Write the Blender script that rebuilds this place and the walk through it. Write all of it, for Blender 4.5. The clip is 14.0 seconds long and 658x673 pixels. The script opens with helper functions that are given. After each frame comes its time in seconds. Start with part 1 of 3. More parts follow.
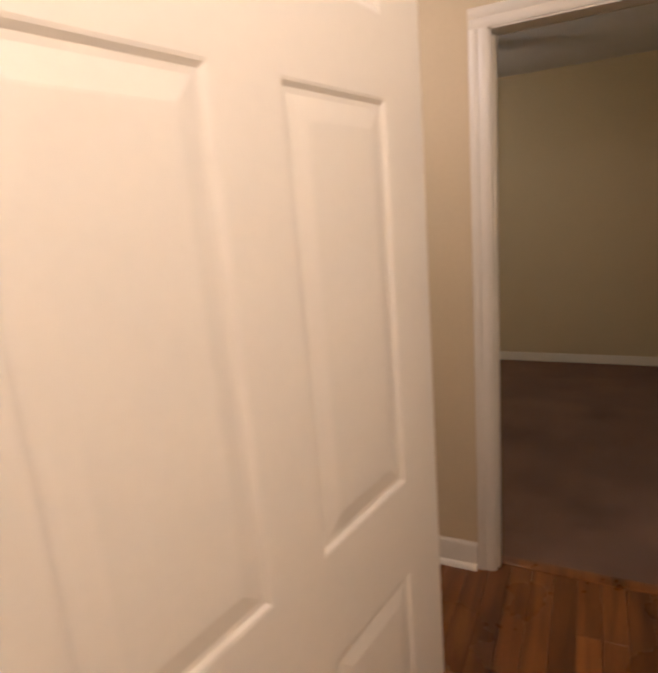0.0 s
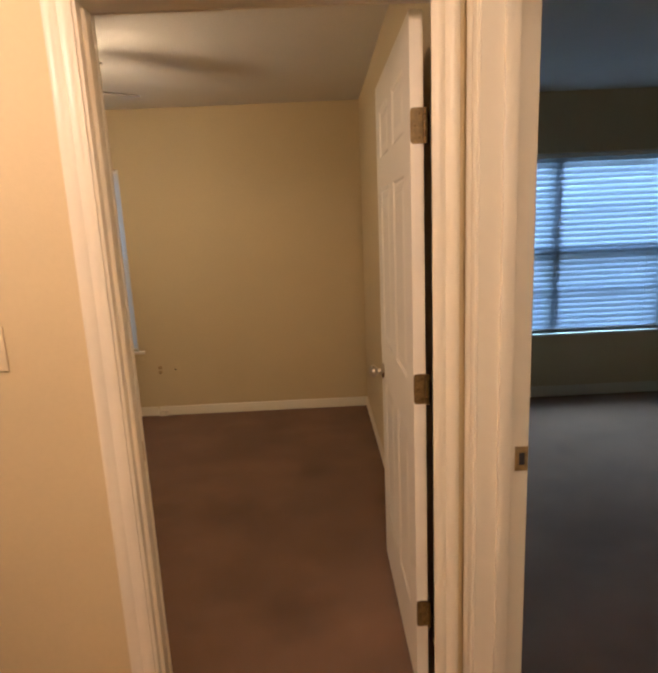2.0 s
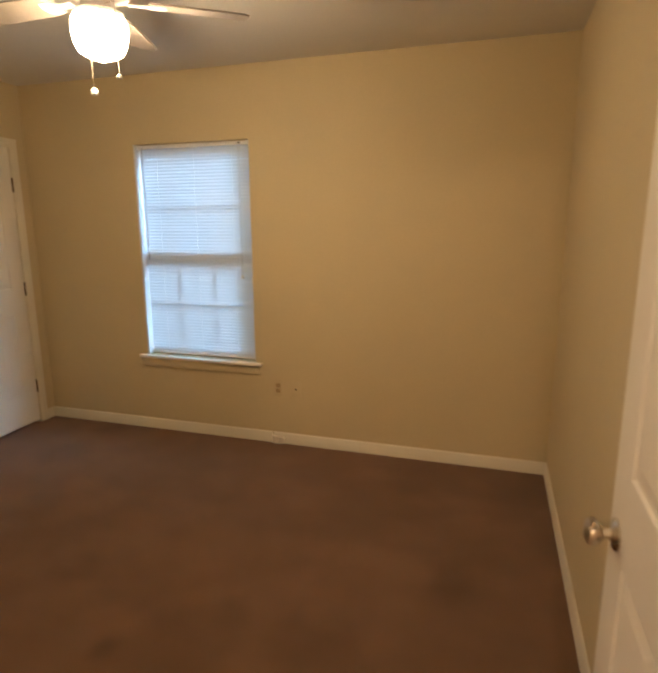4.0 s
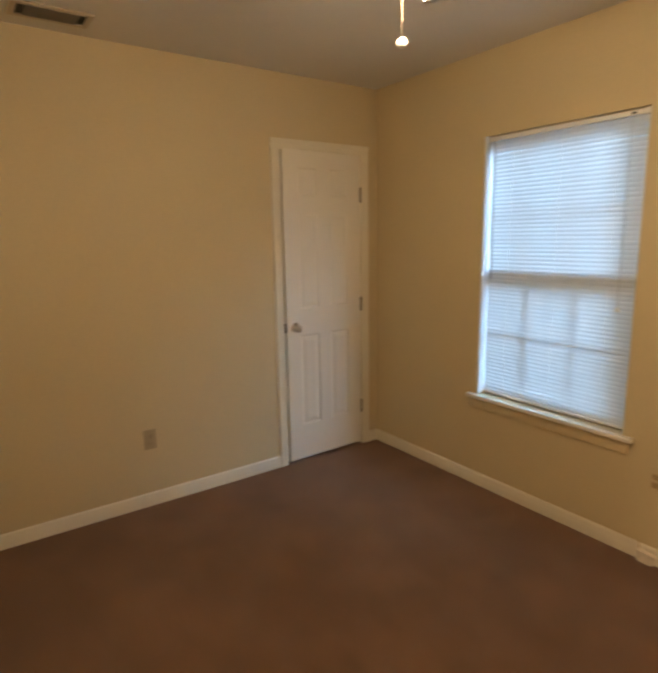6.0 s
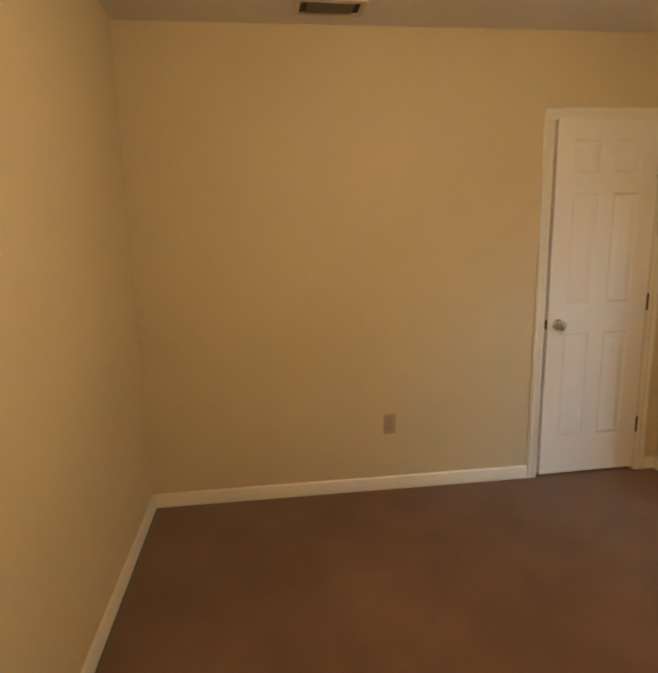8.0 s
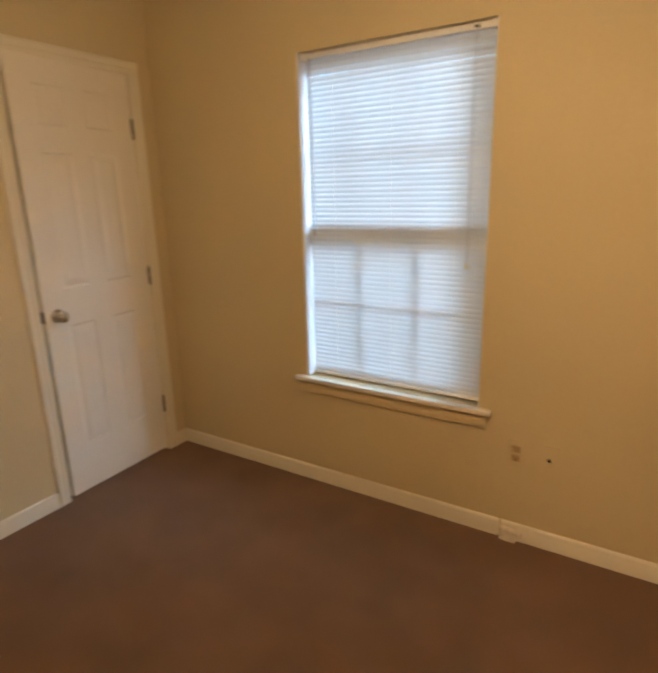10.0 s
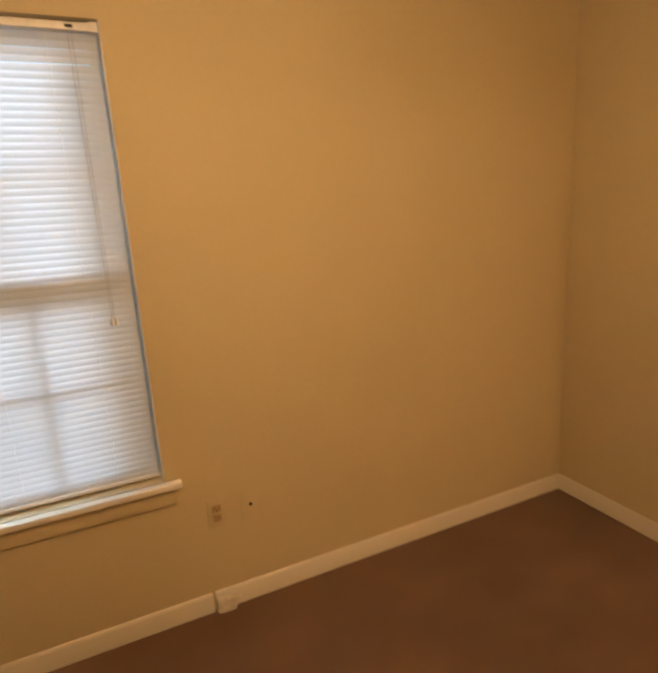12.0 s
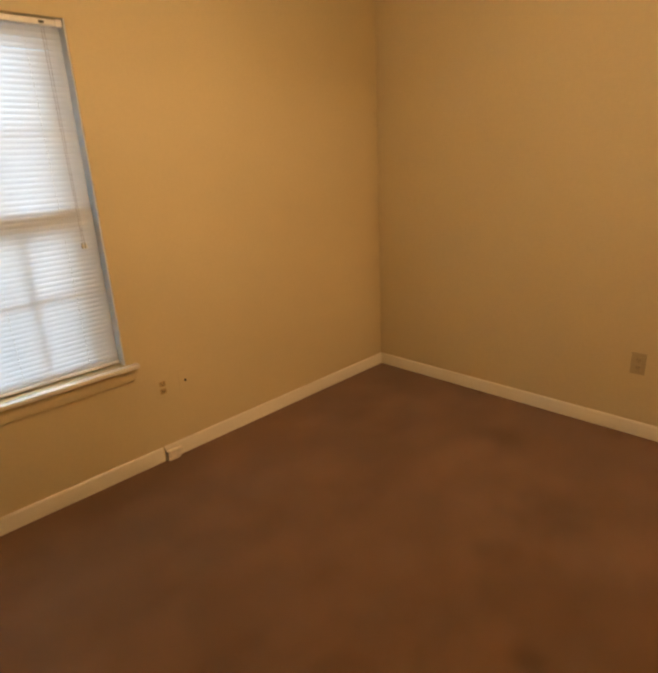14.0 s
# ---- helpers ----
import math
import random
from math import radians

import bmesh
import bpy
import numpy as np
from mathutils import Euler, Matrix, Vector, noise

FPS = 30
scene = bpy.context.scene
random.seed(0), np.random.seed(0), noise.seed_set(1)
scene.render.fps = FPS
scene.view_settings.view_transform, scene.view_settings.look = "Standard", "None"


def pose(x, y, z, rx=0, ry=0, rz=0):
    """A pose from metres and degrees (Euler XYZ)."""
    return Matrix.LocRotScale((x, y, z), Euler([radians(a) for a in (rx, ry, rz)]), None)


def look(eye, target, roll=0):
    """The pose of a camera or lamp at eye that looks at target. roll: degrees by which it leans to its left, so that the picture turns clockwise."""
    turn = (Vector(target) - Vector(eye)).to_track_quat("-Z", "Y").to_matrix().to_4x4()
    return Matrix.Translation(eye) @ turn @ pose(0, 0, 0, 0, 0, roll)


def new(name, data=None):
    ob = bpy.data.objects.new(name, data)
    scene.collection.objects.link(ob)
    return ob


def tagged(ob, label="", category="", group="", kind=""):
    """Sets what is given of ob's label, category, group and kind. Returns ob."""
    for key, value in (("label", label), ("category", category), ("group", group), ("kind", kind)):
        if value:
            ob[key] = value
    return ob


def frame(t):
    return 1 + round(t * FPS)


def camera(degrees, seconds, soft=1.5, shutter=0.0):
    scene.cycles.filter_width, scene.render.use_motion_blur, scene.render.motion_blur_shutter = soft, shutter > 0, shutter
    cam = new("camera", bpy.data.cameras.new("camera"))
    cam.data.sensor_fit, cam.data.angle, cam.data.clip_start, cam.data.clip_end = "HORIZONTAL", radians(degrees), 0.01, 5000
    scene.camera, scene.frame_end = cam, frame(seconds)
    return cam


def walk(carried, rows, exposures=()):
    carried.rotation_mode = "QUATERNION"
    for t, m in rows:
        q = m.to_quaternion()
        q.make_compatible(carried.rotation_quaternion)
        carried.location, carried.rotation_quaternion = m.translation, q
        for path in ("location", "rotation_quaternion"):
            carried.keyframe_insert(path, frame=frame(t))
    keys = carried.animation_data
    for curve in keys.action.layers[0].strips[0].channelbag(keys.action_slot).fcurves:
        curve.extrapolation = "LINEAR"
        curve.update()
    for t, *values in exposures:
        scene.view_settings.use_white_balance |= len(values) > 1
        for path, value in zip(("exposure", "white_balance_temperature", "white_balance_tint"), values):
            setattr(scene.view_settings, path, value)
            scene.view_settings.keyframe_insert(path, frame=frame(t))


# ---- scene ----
cam = camera(63.1, 14.0, soft=2.8, shutter=0.4)
PATH = [
    (0, (3.13, -5.102, 1.502), (2.263, -3.358, 1.048), -4.8),
    (0.3, (3.203, -5.012, 1.502), (2.462, -3.214, 1.035), -4.5),
    (0.5, (3.248, -4.956, 1.5), (2.582, -3.13, 1.029), -4.1),
    (0.6, (3.267, -4.929, 1.497), (2.639, -3.089, 1.028), -4.0),
    (0.9, (3.308, -4.845, 1.489), (2.787, -2.971, 1.023), -3.6),
    (1, (3.315, -4.819, 1.476), (2.834, -2.932, 1.019), -3.6),
    (1.5, (3.334, -4.598, 1.498), (3.134, -2.654, 1.076), -3.7),
    (2, (3.332, -4.427, 1.516), (3.359, -2.467, 1.119), -2.6),
    (2.1, (3.331, -4.383, 1.512), (3.366, -2.423, 1.115), -2.5),
    (2.5, (3.349, -4.181, 1.51), (3.251, -2.221, 1.123), -2.2),
    (2.6, (3.361, -4.108, 1.498), (3.213, -2.154, 1.097), -2.2),
    (2.7, (3.357, -4.061, 1.512), (3.185, -2.115, 1.079), -2.3),
    (4.8, (3.284, -2.84, 1.505), (2.3, -1.138, 1.137), 0.6),
    (5, (3.23, -2.757, 1.502), (2.133, -1.124, 1.137), 0.3),
    (5.2, (3.146, -2.662, 1.545), (1.952, -1.103, 1.164), -0.3),
    (5.5, (3.061, -2.581, 1.525), (1.718, -1.142, 1.172), -0.7),
    (6, (2.96, -2.498, 1.517), (1.35, -1.371, 1.148), -1.0),
    (6.5, (2.95, -2.404, 1.533), (1.135, -1.659, 1.147), -0.5),
    (7, (2.956, -2.358, 1.544), (1.039, -1.952, 1.141), -0.8),
    (7.2, (2.973, -2.362, 1.489), (1.033, -2.051, 1.114), -1.0),
    (7.75, (2.9, -2.372, 1.482), (0.946, -2.167, 1.107), -1.2),
    (8.4, (2.78, -2.345, 1.478), (0.863, -1.938, 1.079), -1.8),
    (9.3, (2.578, -2.272, 1.479), (1.017, -1.097, 1.051), -2.4),
    (9.5, (2.513, -2.225, 1.477), (1.099, -0.885, 1.024), -1.5),
    (10, (2.376, -2.095, 1.467), (1.349, -0.463, 0.939), -1.5),
    (10.5, (2.191, -2.013, 1.455), (1.653, -0.174, 0.882), -1.4),
    (11, (1.947, -1.954, 1.456), (1.886, -0.021, 0.945), -0.2),
    (11.5, (1.787, -1.853, 1.44), (2.145, 0.079, 1.069), -4.1),
    (12, (1.635, -1.815, 1.469), (2.435, -0.042, 1.006), -3.5),
    (12.5, (1.384, -1.944, 1.456), (2.456, -0.344, 0.913), -3.4),
    (13, (1.168, -2.127, 1.449), (2.334, -0.621, 0.837), -2.2),
    (13.5, (0.999, -2.282, 1.434), (2.251, -0.879, 0.751), -2.0),
    (14, (0.795, -2.401, 1.471), (2.127, -1.051, 0.839), -2.8),
]
walk(cam, [(t, look(eye, target, roll)) for t, eye, target, roll in PATH],
     exposures=((0.0, -0.99, 5000, 12.5), (0.6, -0.75, 5000, 12.5), (1.0, -0.62, 5050, 12.5), (1.5, -0.4, 5370, 13.5), (2.0, -0.25, 6120, 15.5), (2.7, -0.1, 6370, 13.5),
                (5.0, 0.05, 6370, 10.5), (6.0, -0.01, 6370, 9.5), (7.0, 0.37, 6880, 10.5), (9.5, 0.08, 6800, 12), (10.5, 0.12, 7800, 18.5), (11.0, 0.0, 8250, 20.5),
                (11.5, -0.09, 8400, 21.5), (12.0, 0.08, 8630, 22.5), (12.5, 0.33, 8930, 23.5), (13.0, 0.19, 8830, 23.5), (13.5, 0.31, 8730, 22.5), (14.0, 0.16, 8430, 18.5)))

# ---------------------------------------------------------------- light
world = bpy.data.worlds.new("sky")
scene.world = world
world.use_nodes = True
sky = world.node_tree.nodes.new("ShaderNodeTexSky")
sky.sky_type, sky.sun_disc = "NISHITA", False
sky.sun_elevation, sky.sun_rotation = radians(48), radians(200)
world.node_tree.links.new(sky.outputs[0], world.node_tree.nodes["Background"].inputs[0])
world.node_tree.nodes["Background"].inputs[1].default_value = 0.13

sun = new("sun", bpy.data.lights.new("sun", "SUN"))
sun.data.energy, sun.data.angle, sun.data.color = 1.0, radians(12), (1.0, 0.95, 0.88)
sun.matrix_world = look((3, -18, 22), (2, 0, 0))


def area_lamp(name, at, target, width, height, watts, colour):
    lamp = new(name, bpy.data.lights.new(name, "AREA"))
    lamp.data.shape, lamp.data.size, lamp.data.size_y = "RECTANGLE", width, height
    lamp.data.energy, lamp.data.color = watts, colour
    lamp.matrix_world = look(at, target)
    return lamp


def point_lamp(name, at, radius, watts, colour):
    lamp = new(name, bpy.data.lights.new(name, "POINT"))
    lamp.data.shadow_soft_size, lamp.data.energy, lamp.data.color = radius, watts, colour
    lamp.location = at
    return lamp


DAY = (0.31, 0.71, 1.0)
area_lamp("sky_daylight", (3.5, 2.6, 4.9), (3.5, 0.0, 1.5), 9.4, 3.8, 280, DAY)
area_lamp("bright_sky_daylight", (6.2, 3.4, 3.9), (1.35, 0.0, 1.25), 4.0, 3.0, 1800, (0.42, 0.69, 1.0))
area_lamp("low_sky_daylight", (1.5, 4.4, 1.5), (1.5, 0.0, 1.5), 15.0, 4.0, 205, DAY)
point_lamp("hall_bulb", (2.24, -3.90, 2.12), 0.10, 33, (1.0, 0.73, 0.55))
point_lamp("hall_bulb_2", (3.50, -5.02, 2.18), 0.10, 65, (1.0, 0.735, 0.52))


# ---------------------------------------------------------------- materials
def material(name, colour, rough=0.6, metal=0.0, blotch=0.06, blotch_scale=1.5, grain=0.04, grain_scale=60.0,
             bump=0.05, bump_scale=120.0, bump_depth=0.002, spec=0.5, rough_var=0.08):
    """A surface with large blotches, fine grain and a fine relief, in metres."""
    m = bpy.data.materials.new(name)
    m.use_nodes = True
    nt = m.node_tree
    b = nt.nodes["Principled BSDF"]
    geo = nt.nodes.new("ShaderNodeNewGeometry")
    n1, n2, n3 = (nt.nodes.new("ShaderNodeTexNoise") for _ in range(3))
    for n, s, d in ((n1, blotch_scale, 4), (n2, grain_scale, 3), (n3, bump_scale, 3)):
        n.inputs["Scale"].default_value, n.inputs["Detail"].default_value = s, d
        nt.links.new(geo.outputs["Position"], n.inputs["Vector"])
    r1, r2 = nt.nodes.new("ShaderNodeMapRange"), nt.nodes.new("ShaderNodeMapRange")
    for r, n, a in ((r1, n1, blotch), (r2, n2, grain)):
        r.inputs[1].default_value, r.inputs[2].default_value = 0.3, 0.7
        r.inputs[3].default_value, r.inputs[4].default_value = 1 - a, 1 + a
        nt.links.new(n.outputs["Fac"], r.inputs[0])
    mul = nt.nodes.new("ShaderNodeMath")
    mul.operation = "MULTIPLY"
    nt.links.new(r1.outputs[0], mul.inputs[0])
    nt.links.new(r2.outputs[0], mul.inputs[1])
    hsv = nt.nodes.new("ShaderNodeHueSaturation")
    hsv.inputs["Color"].default_value = (*colour, 1)
    nt.links.new(mul.outputs[0], hsv.inputs["Value"])
    nt.links.new(hsv.outputs[0], b.inputs["Base Color"])
    rr = nt.nodes.new("ShaderNodeMapRange")
    rr.inputs[3].default_value, rr.inputs[4].default_value = max(0.02, rough - rough_var), min(1, rough + rough_var)
    nt.links.new(n1.outputs["Fac"], rr.inputs[0])
    nt.links.new(rr.outputs[0], b.inputs["Roughness"])
    b.inputs["Metallic"].default_value = metal
    b.inputs["Specular IOR Level"].default_value = spec
    if bump:
        bp = nt.nodes.new("ShaderNodeBump")
        bp.inputs["Strength"].default_value, bp.inputs["Distance"].default_value = bump, bump_depth
        nt.links.new(n3.outputs["Fac"], bp.inputs["Height"])
        nt.links.new(bp.outputs[0], b.inputs["Normal"])
    return m


WALL = material("wall_paint", (0.605, 0.495, 0.302), 0.62, blotch=0.03, grain=0.015, bump=0.25, bump_scale=160, spec=0.35)
CEIL = material("ceiling_paint", (0.72, 0.69, 0.64), 0.9, blotch=0.03, grain=0.05, grain_scale=140, bump=0.5, bump_scale=220, bump_depth=0.004, spec=0.1)
TRIM = material("trim_paint", (0.74, 0.68, 0.55), 0.35, blotch=0.03, grain=0.01, bump=0.12, bump_scale=40)
DOORP = material("door_paint", (0.78, 0.73, 0.63), 0.38, blotch=0.025, grain=0.01, bump=0.12, bump_scale=60)
CARPET = material("carpet_pile", (0.200, 0.107, 0.059), 1.0, blotch=0.0, grain=0.25, grain_scale=420, bump=0.9, bump_scale=380, bump_depth=0.006, spec=0.0)
BRASS = material("antique_brass", (0.115, 0.072, 0.024), 0.6, 0.1, blotch=0.15, blotch_scale=30, bump=0.05, spec=0.12)
HINGE = material("worn_hinge_brass", (0.16, 0.105, 0.038), 0.45, 0.5, blotch=0.35, blotch_scale=70, grain=0.2, grain_scale=300, bump=0.1)
RUST = material("stained_plastic", (0.47, 0.33, 0.165), 0.5, blotch=0.2, blotch_scale=90, bump=0.0)
GOLD = material("worn_brass", (0.48, 0.34, 0.15), 0.4, 0.7, blotch=0.2, blotch_scale=60, bump=0.05)
NICKEL = material("satin_nickel", (0.55, 0.48, 0.37), 0.28, 1.0, blotch=0.06, blotch_scale=25, bump=0.03)
ALMOND = material("almond_plastic", (0.40, 0.315, 0.19), 0.4, blotch=0.03, bump=0.0)
PLATE = material("pale_plate", (0.66, 0.55, 0.37), 0.35, blotch=0.02, bump=0.0)
PLASTIC = material("ivory_plastic", (0.66, 0.58, 0.44), 0.35, blotch=0.02, bump=0.0)
WHITEP = material("white_plastic", (0.80, 0.78, 0.74), 0.35, blotch=0.02, bump=0.0)
VINYL = material("white_vinyl", (0.68, 0.69, 0.70), 0.4, blotch=0.03, bump=0.0)
DARK = material("dark_hollow", (0.02, 0.018, 0.015), 0.8, bump=0.0)
# Vent louvres, darker than the sheet metal of their frame.
LOUVRE = material("grey_brown_louvre", (0.30, 0.25, 0.18), 0.6, blotch=0.1, bump=0.0)
VENTM = material("painted_sheet_metal", (0.55, 0.47, 0.36), 0.45, blotch=0.05, bump=0.0)
PLASTER = material("rough_plaster", (0.70, 0.62, 0.50), 0.9, blotch=0.12, blotch_scale=40, bump=0.8, bump_scale=60, bump_depth=0.006)
GRASS = material("grass", (0.06, 0.09, 0.03), 0.95, blotch=0.3, blotch_scale=0.8, grain=0.3, grain_scale=15, bump=0.5, bump_depth=0.03)


def carpet_wear():
    """Trodden and stained patches, and the lie of the pile, in the carpet's colour."""
    nt = CARPET.node_tree
    b = nt.nodes["Principled BSDF"]
    src = b.inputs["Base Color"].links[0].from_socket
    geo = nt.nodes.new("ShaderNodeNewGeometry")
    prev = src
    for scale, lo, hi, dark, light, dist in ((1.3, 0.36, 0.66, 0.93, 1.06, 0.0), (3.2, 0.38, 0.66, 0.95, 1.06, 0.2), (2.3, 0.62, 0.74, 1.0, 0.88, 0.0)):
        n = nt.nodes.new("ShaderNodeTexNoise")
        n.inputs["Scale"].default_value, n.inputs["Detail"].default_value, n.inputs["Distortion"].default_value = scale, 3, dist
        nt.links.new(geo.outputs["Position"], n.inputs["Vector"])
        r = nt.nodes.new("ShaderNodeMapRange")
        r.interpolation_type = "SMOOTHSTEP"
        for i, v in enumerate((lo, hi, dark, light), 1):
            r.inputs[i].default_value = v
        nt.links.new(n.outputs["Fac"], r.inputs[0])
        h = nt.nodes.new("ShaderNodeHueSaturation")
        nt.links.new(prev, h.inputs["Color"])
        nt.links.new(r.outputs[0], h.inputs["Value"])
        prev = h.outputs[0]
    # brushed streaks of the pile, two ways
    for turn, scale, lo, hi, dark, light in ((35, 1.7, 0.40, 0.68, 0.985, 1.05), (-50, 2.2, 0.42, 0.66, 1.01, 0.965)):
        mp = nt.nodes.new("ShaderNodeMapping")
        mp.inputs["Rotation"].default_value, mp.inputs["Scale"].default_value = (0, 0, radians(turn)), (1.0, 2.2, 1.0)
        nt.links.new(geo.outputs["Position"], mp.inputs["Vector"])
        n = nt.nodes.new("ShaderNodeTexNoise")
        n.inputs["Scale"].default_value, n.inputs["Detail"].default_value, n.inputs["Distortion"].default_value = scale, 2, 0.5
        nt.links.new(mp.outputs[0], n.inputs["Vector"])
        r = nt.nodes.new("ShaderNodeMapRange")
        r.interpolation_type = "SMOOTHSTEP"
        for i, v in enumerate((lo, hi, dark, light), 1):
            r.inputs[i].default_value = v
        nt.links.new(n.outputs["Fac"], r.inputs[0])
        h = nt.nodes.new("ShaderNodeHueSaturation")
        nt.links.new(prev, h.inputs["Color"])
        nt.links.new(r.outputs[0], h.inputs["Value"])
        prev = h.outputs[0]
    # old spills and a faded spot on the trodden way in
    wob = nt.nodes.new("ShaderNodeTexNoise")
    wob.inputs["Scale"].default_value, wob.inputs["Detail"].default_value = 7.0, 3
    nt.links.new(geo.outputs["Position"], wob.inputs["Vector"])
    for x, y, radius, value in ((3.19, -2.52, 0.17, 0.72), (2.80, -1.70, 0.22, 0.80), (3.25, -1.22, 0.14, 0.84), (3.46, -2.64, 0.16, 1.16), (2.05, -1.93, 0.07, 0.72), (2.34, -0.62, 0.20, 1.12)):
        d = nt.nodes.new("ShaderNodeVectorMath")
        d.operation = "DISTANCE"
        d.inputs[1].default_value = (x, y, 0)
        nt.links.new(geo.outputs["Position"], d.inputs[0])
        add = nt.nodes.new("ShaderNodeMath")
        add.operation = "MULTIPLY_ADD"
        add.inputs[1].default_value = radius * 1.6
        nt.links.new(wob.outputs["Fac"], add.inputs[0])
        nt.links.new(d.outputs["Value"], add.inputs[2])
        r = nt.nodes.new("ShaderNodeMapRange")
        r.interpolation_type = "SMOOTHSTEP"
        for i, v in enumerate((radius * 0.9, radius * 2.1, value, 1.0), 1):
            r.inputs[i].default_value = v
        nt.links.new(add.outputs[0], r.inputs[0])
        h = nt.nodes.new("ShaderNodeHueSaturation")
        nt.links.new(prev, h.inputs["Color"])
        nt.links.new(r.outputs[0], h.inputs["Value"])
        prev = h.outputs[0]
    nt.links.new(prev, b.inputs["Base Color"])
    b.inputs["Sheen Weight"].default_value = 0.15


carpet_wear()


def wood_material():
    m = material("oak_boards", (0.165, 0.058, 0.010), 0.28, blotch=0.08, blotch_scale=3, grain=0.05, bump=0.05, bump_scale=200, spec=0.5)
    nt = m.node_tree
    b = nt.nodes["Principled BSDF"]
    src = b.inputs["Base Color"].links[0].from_socket
    info = nt.nodes.new("ShaderNodeObjectInfo")
    geo = nt.nodes.new("ShaderNodeNewGeometry")
    mp = nt.nodes.new("ShaderNodeMapping")
    mp.inputs["Scale"].default_value = (8, 0.8, 8)
    nt.links.new(geo.outputs["Position"], mp.inputs["Vector"])
    n = nt.nodes.new("ShaderNodeTexNoise")
    n.noise_dimensions = "4D"
    n.inputs["Scale"].default_value, n.inputs["Detail"].default_value, n.inputs["Distortion"].default_value = 1.6, 5, 0.8
    w = nt.nodes.new("ShaderNodeMath")
    w.operation = "MULTIPLY"
    w.inputs[1].default_value = 37.0
    nt.links.new(info.outputs["Random"], w.inputs[0])
    nt.links.new(w.outputs[0], n.inputs["W"])
    nt.links.new(mp.outputs[0], n.inputs["Vector"])
    r = nt.nodes.new("ShaderNodeMapRange")
    for i, v in enumerate((0.32, 0.68, 0.50, 1.45), 1):
        r.inputs[i].default_value = v
    nt.links.new(n.outputs["Fac"], r.inputs[0])
    r2 = nt.nodes.new("ShaderNodeMapRange")
    r2.inputs[3].default_value, r2.inputs[4].default_value = 0.74, 1.26
    nt.links.new(info.outputs["Random"], r2.inputs[0])
    mu = nt.nodes.new("ShaderNodeMath")
    mu.operation = "MULTIPLY"
    nt.links.new(r.outputs[0], mu.inputs[0])
    nt.links.new(r2.outputs[0], mu.inputs[1])
    h = nt.nodes.new("ShaderNodeHueSaturation")
    nt.links.new(src, h.inputs["Color"])
    nt.links.new(mu.outputs[0], h.inputs["Value"])
    nt.links.new(h.outputs[0], b.inputs["Base Color"])
    return m


OAK = wood_material()


def slat_material(name, colour, through_light):
    """Thin slats that let some daylight through."""
    m = bpy.data.materials.new(name)
    m.use_nodes = True
    nt = m.node_tree
    b = nt.nodes["Principled BSDF"]
    b.inputs["Base Color"].default_value, b.inputs["Roughness"].default_value = (*colour, 1), 0.45
    tr = nt.nodes.new("ShaderNodeBsdfTranslucent")
    tr.inputs[0].default_value = (0.74, 0.77, 0.80, 1)
    mix = nt.nodes.new("ShaderNodeMixShader")
    mix.inputs[0].default_value = through_light
    nt.links.new(b.outputs[0], mix.inputs[1])
    nt.links.new(tr.outputs[0], mix.inputs[2])
    nt.links.new(mix.outputs[0], nt.nodes["Material Output"].inputs[0])
    return m


SLAT = slat_material("blind_slat", (0.63, 0.65, 0.67), 0.17)
# Second bedroom: dimness and blue of its light put into the slat colour.
DIM_BLUE_SLAT = slat_material("dim_blue_wide_slat", (0.46, 0.52, 0.60), 0.07)


def glass_material():
    m = bpy.data.materials.new("window_glass")
    m.use_nodes = True
    b = m.node_tree.nodes["Principled BSDF"]
    b.inputs["Base Color"].default_value = (0.95, 0.97, 0.97, 1)
    b.inputs["Roughness"].default_value, b.inputs["Transmission Weight"].default_value, b.inputs["IOR"].default_value = 0.01, 1.0, 1.45
    return m


GLASS = glass_material()


def globe_material():
    m = bpy.data.materials.new("lit_opal_glass")
    m.use_nodes = True
    b = m.node_tree.nodes["Principled BSDF"]
    b.inputs["Base Color"].default_value = (0.9, 0.86, 0.78, 1)
    b.inputs["Emission Color"].default_value = (1.0, 0.745, 0.45, 1)
    b.inputs["Emission Strength"].default_value = 128.0
    return m


GLOBE = globe_material()


# ---------------------------------------------------------------- building helpers
def box(bm, x0, x1, y0, y1, z0, z1, bevel=0.0):
    vs = bmesh.ops.create_cube(bm, size=1.0, matrix=Matrix.LocRotScale(((x0 + x1) / 2, (y0 + y1) / 2, (z0 + z1) / 2), None, (x1 - x0, y1 - y0, z1 - z0)))["verts"]
    if bevel:
        es = list({e for v in vs for e in v.link_edges})
        bmesh.ops.bevel(bm, geom=es, offset=bevel, segments=2, affect="EDGES", profile=0.6)
    return bm


def boxes(*spans, bevel=0.0):
    bm = bmesh.new()
    for s in spans:
        box(bm, *s, bevel=bevel)
    return bm


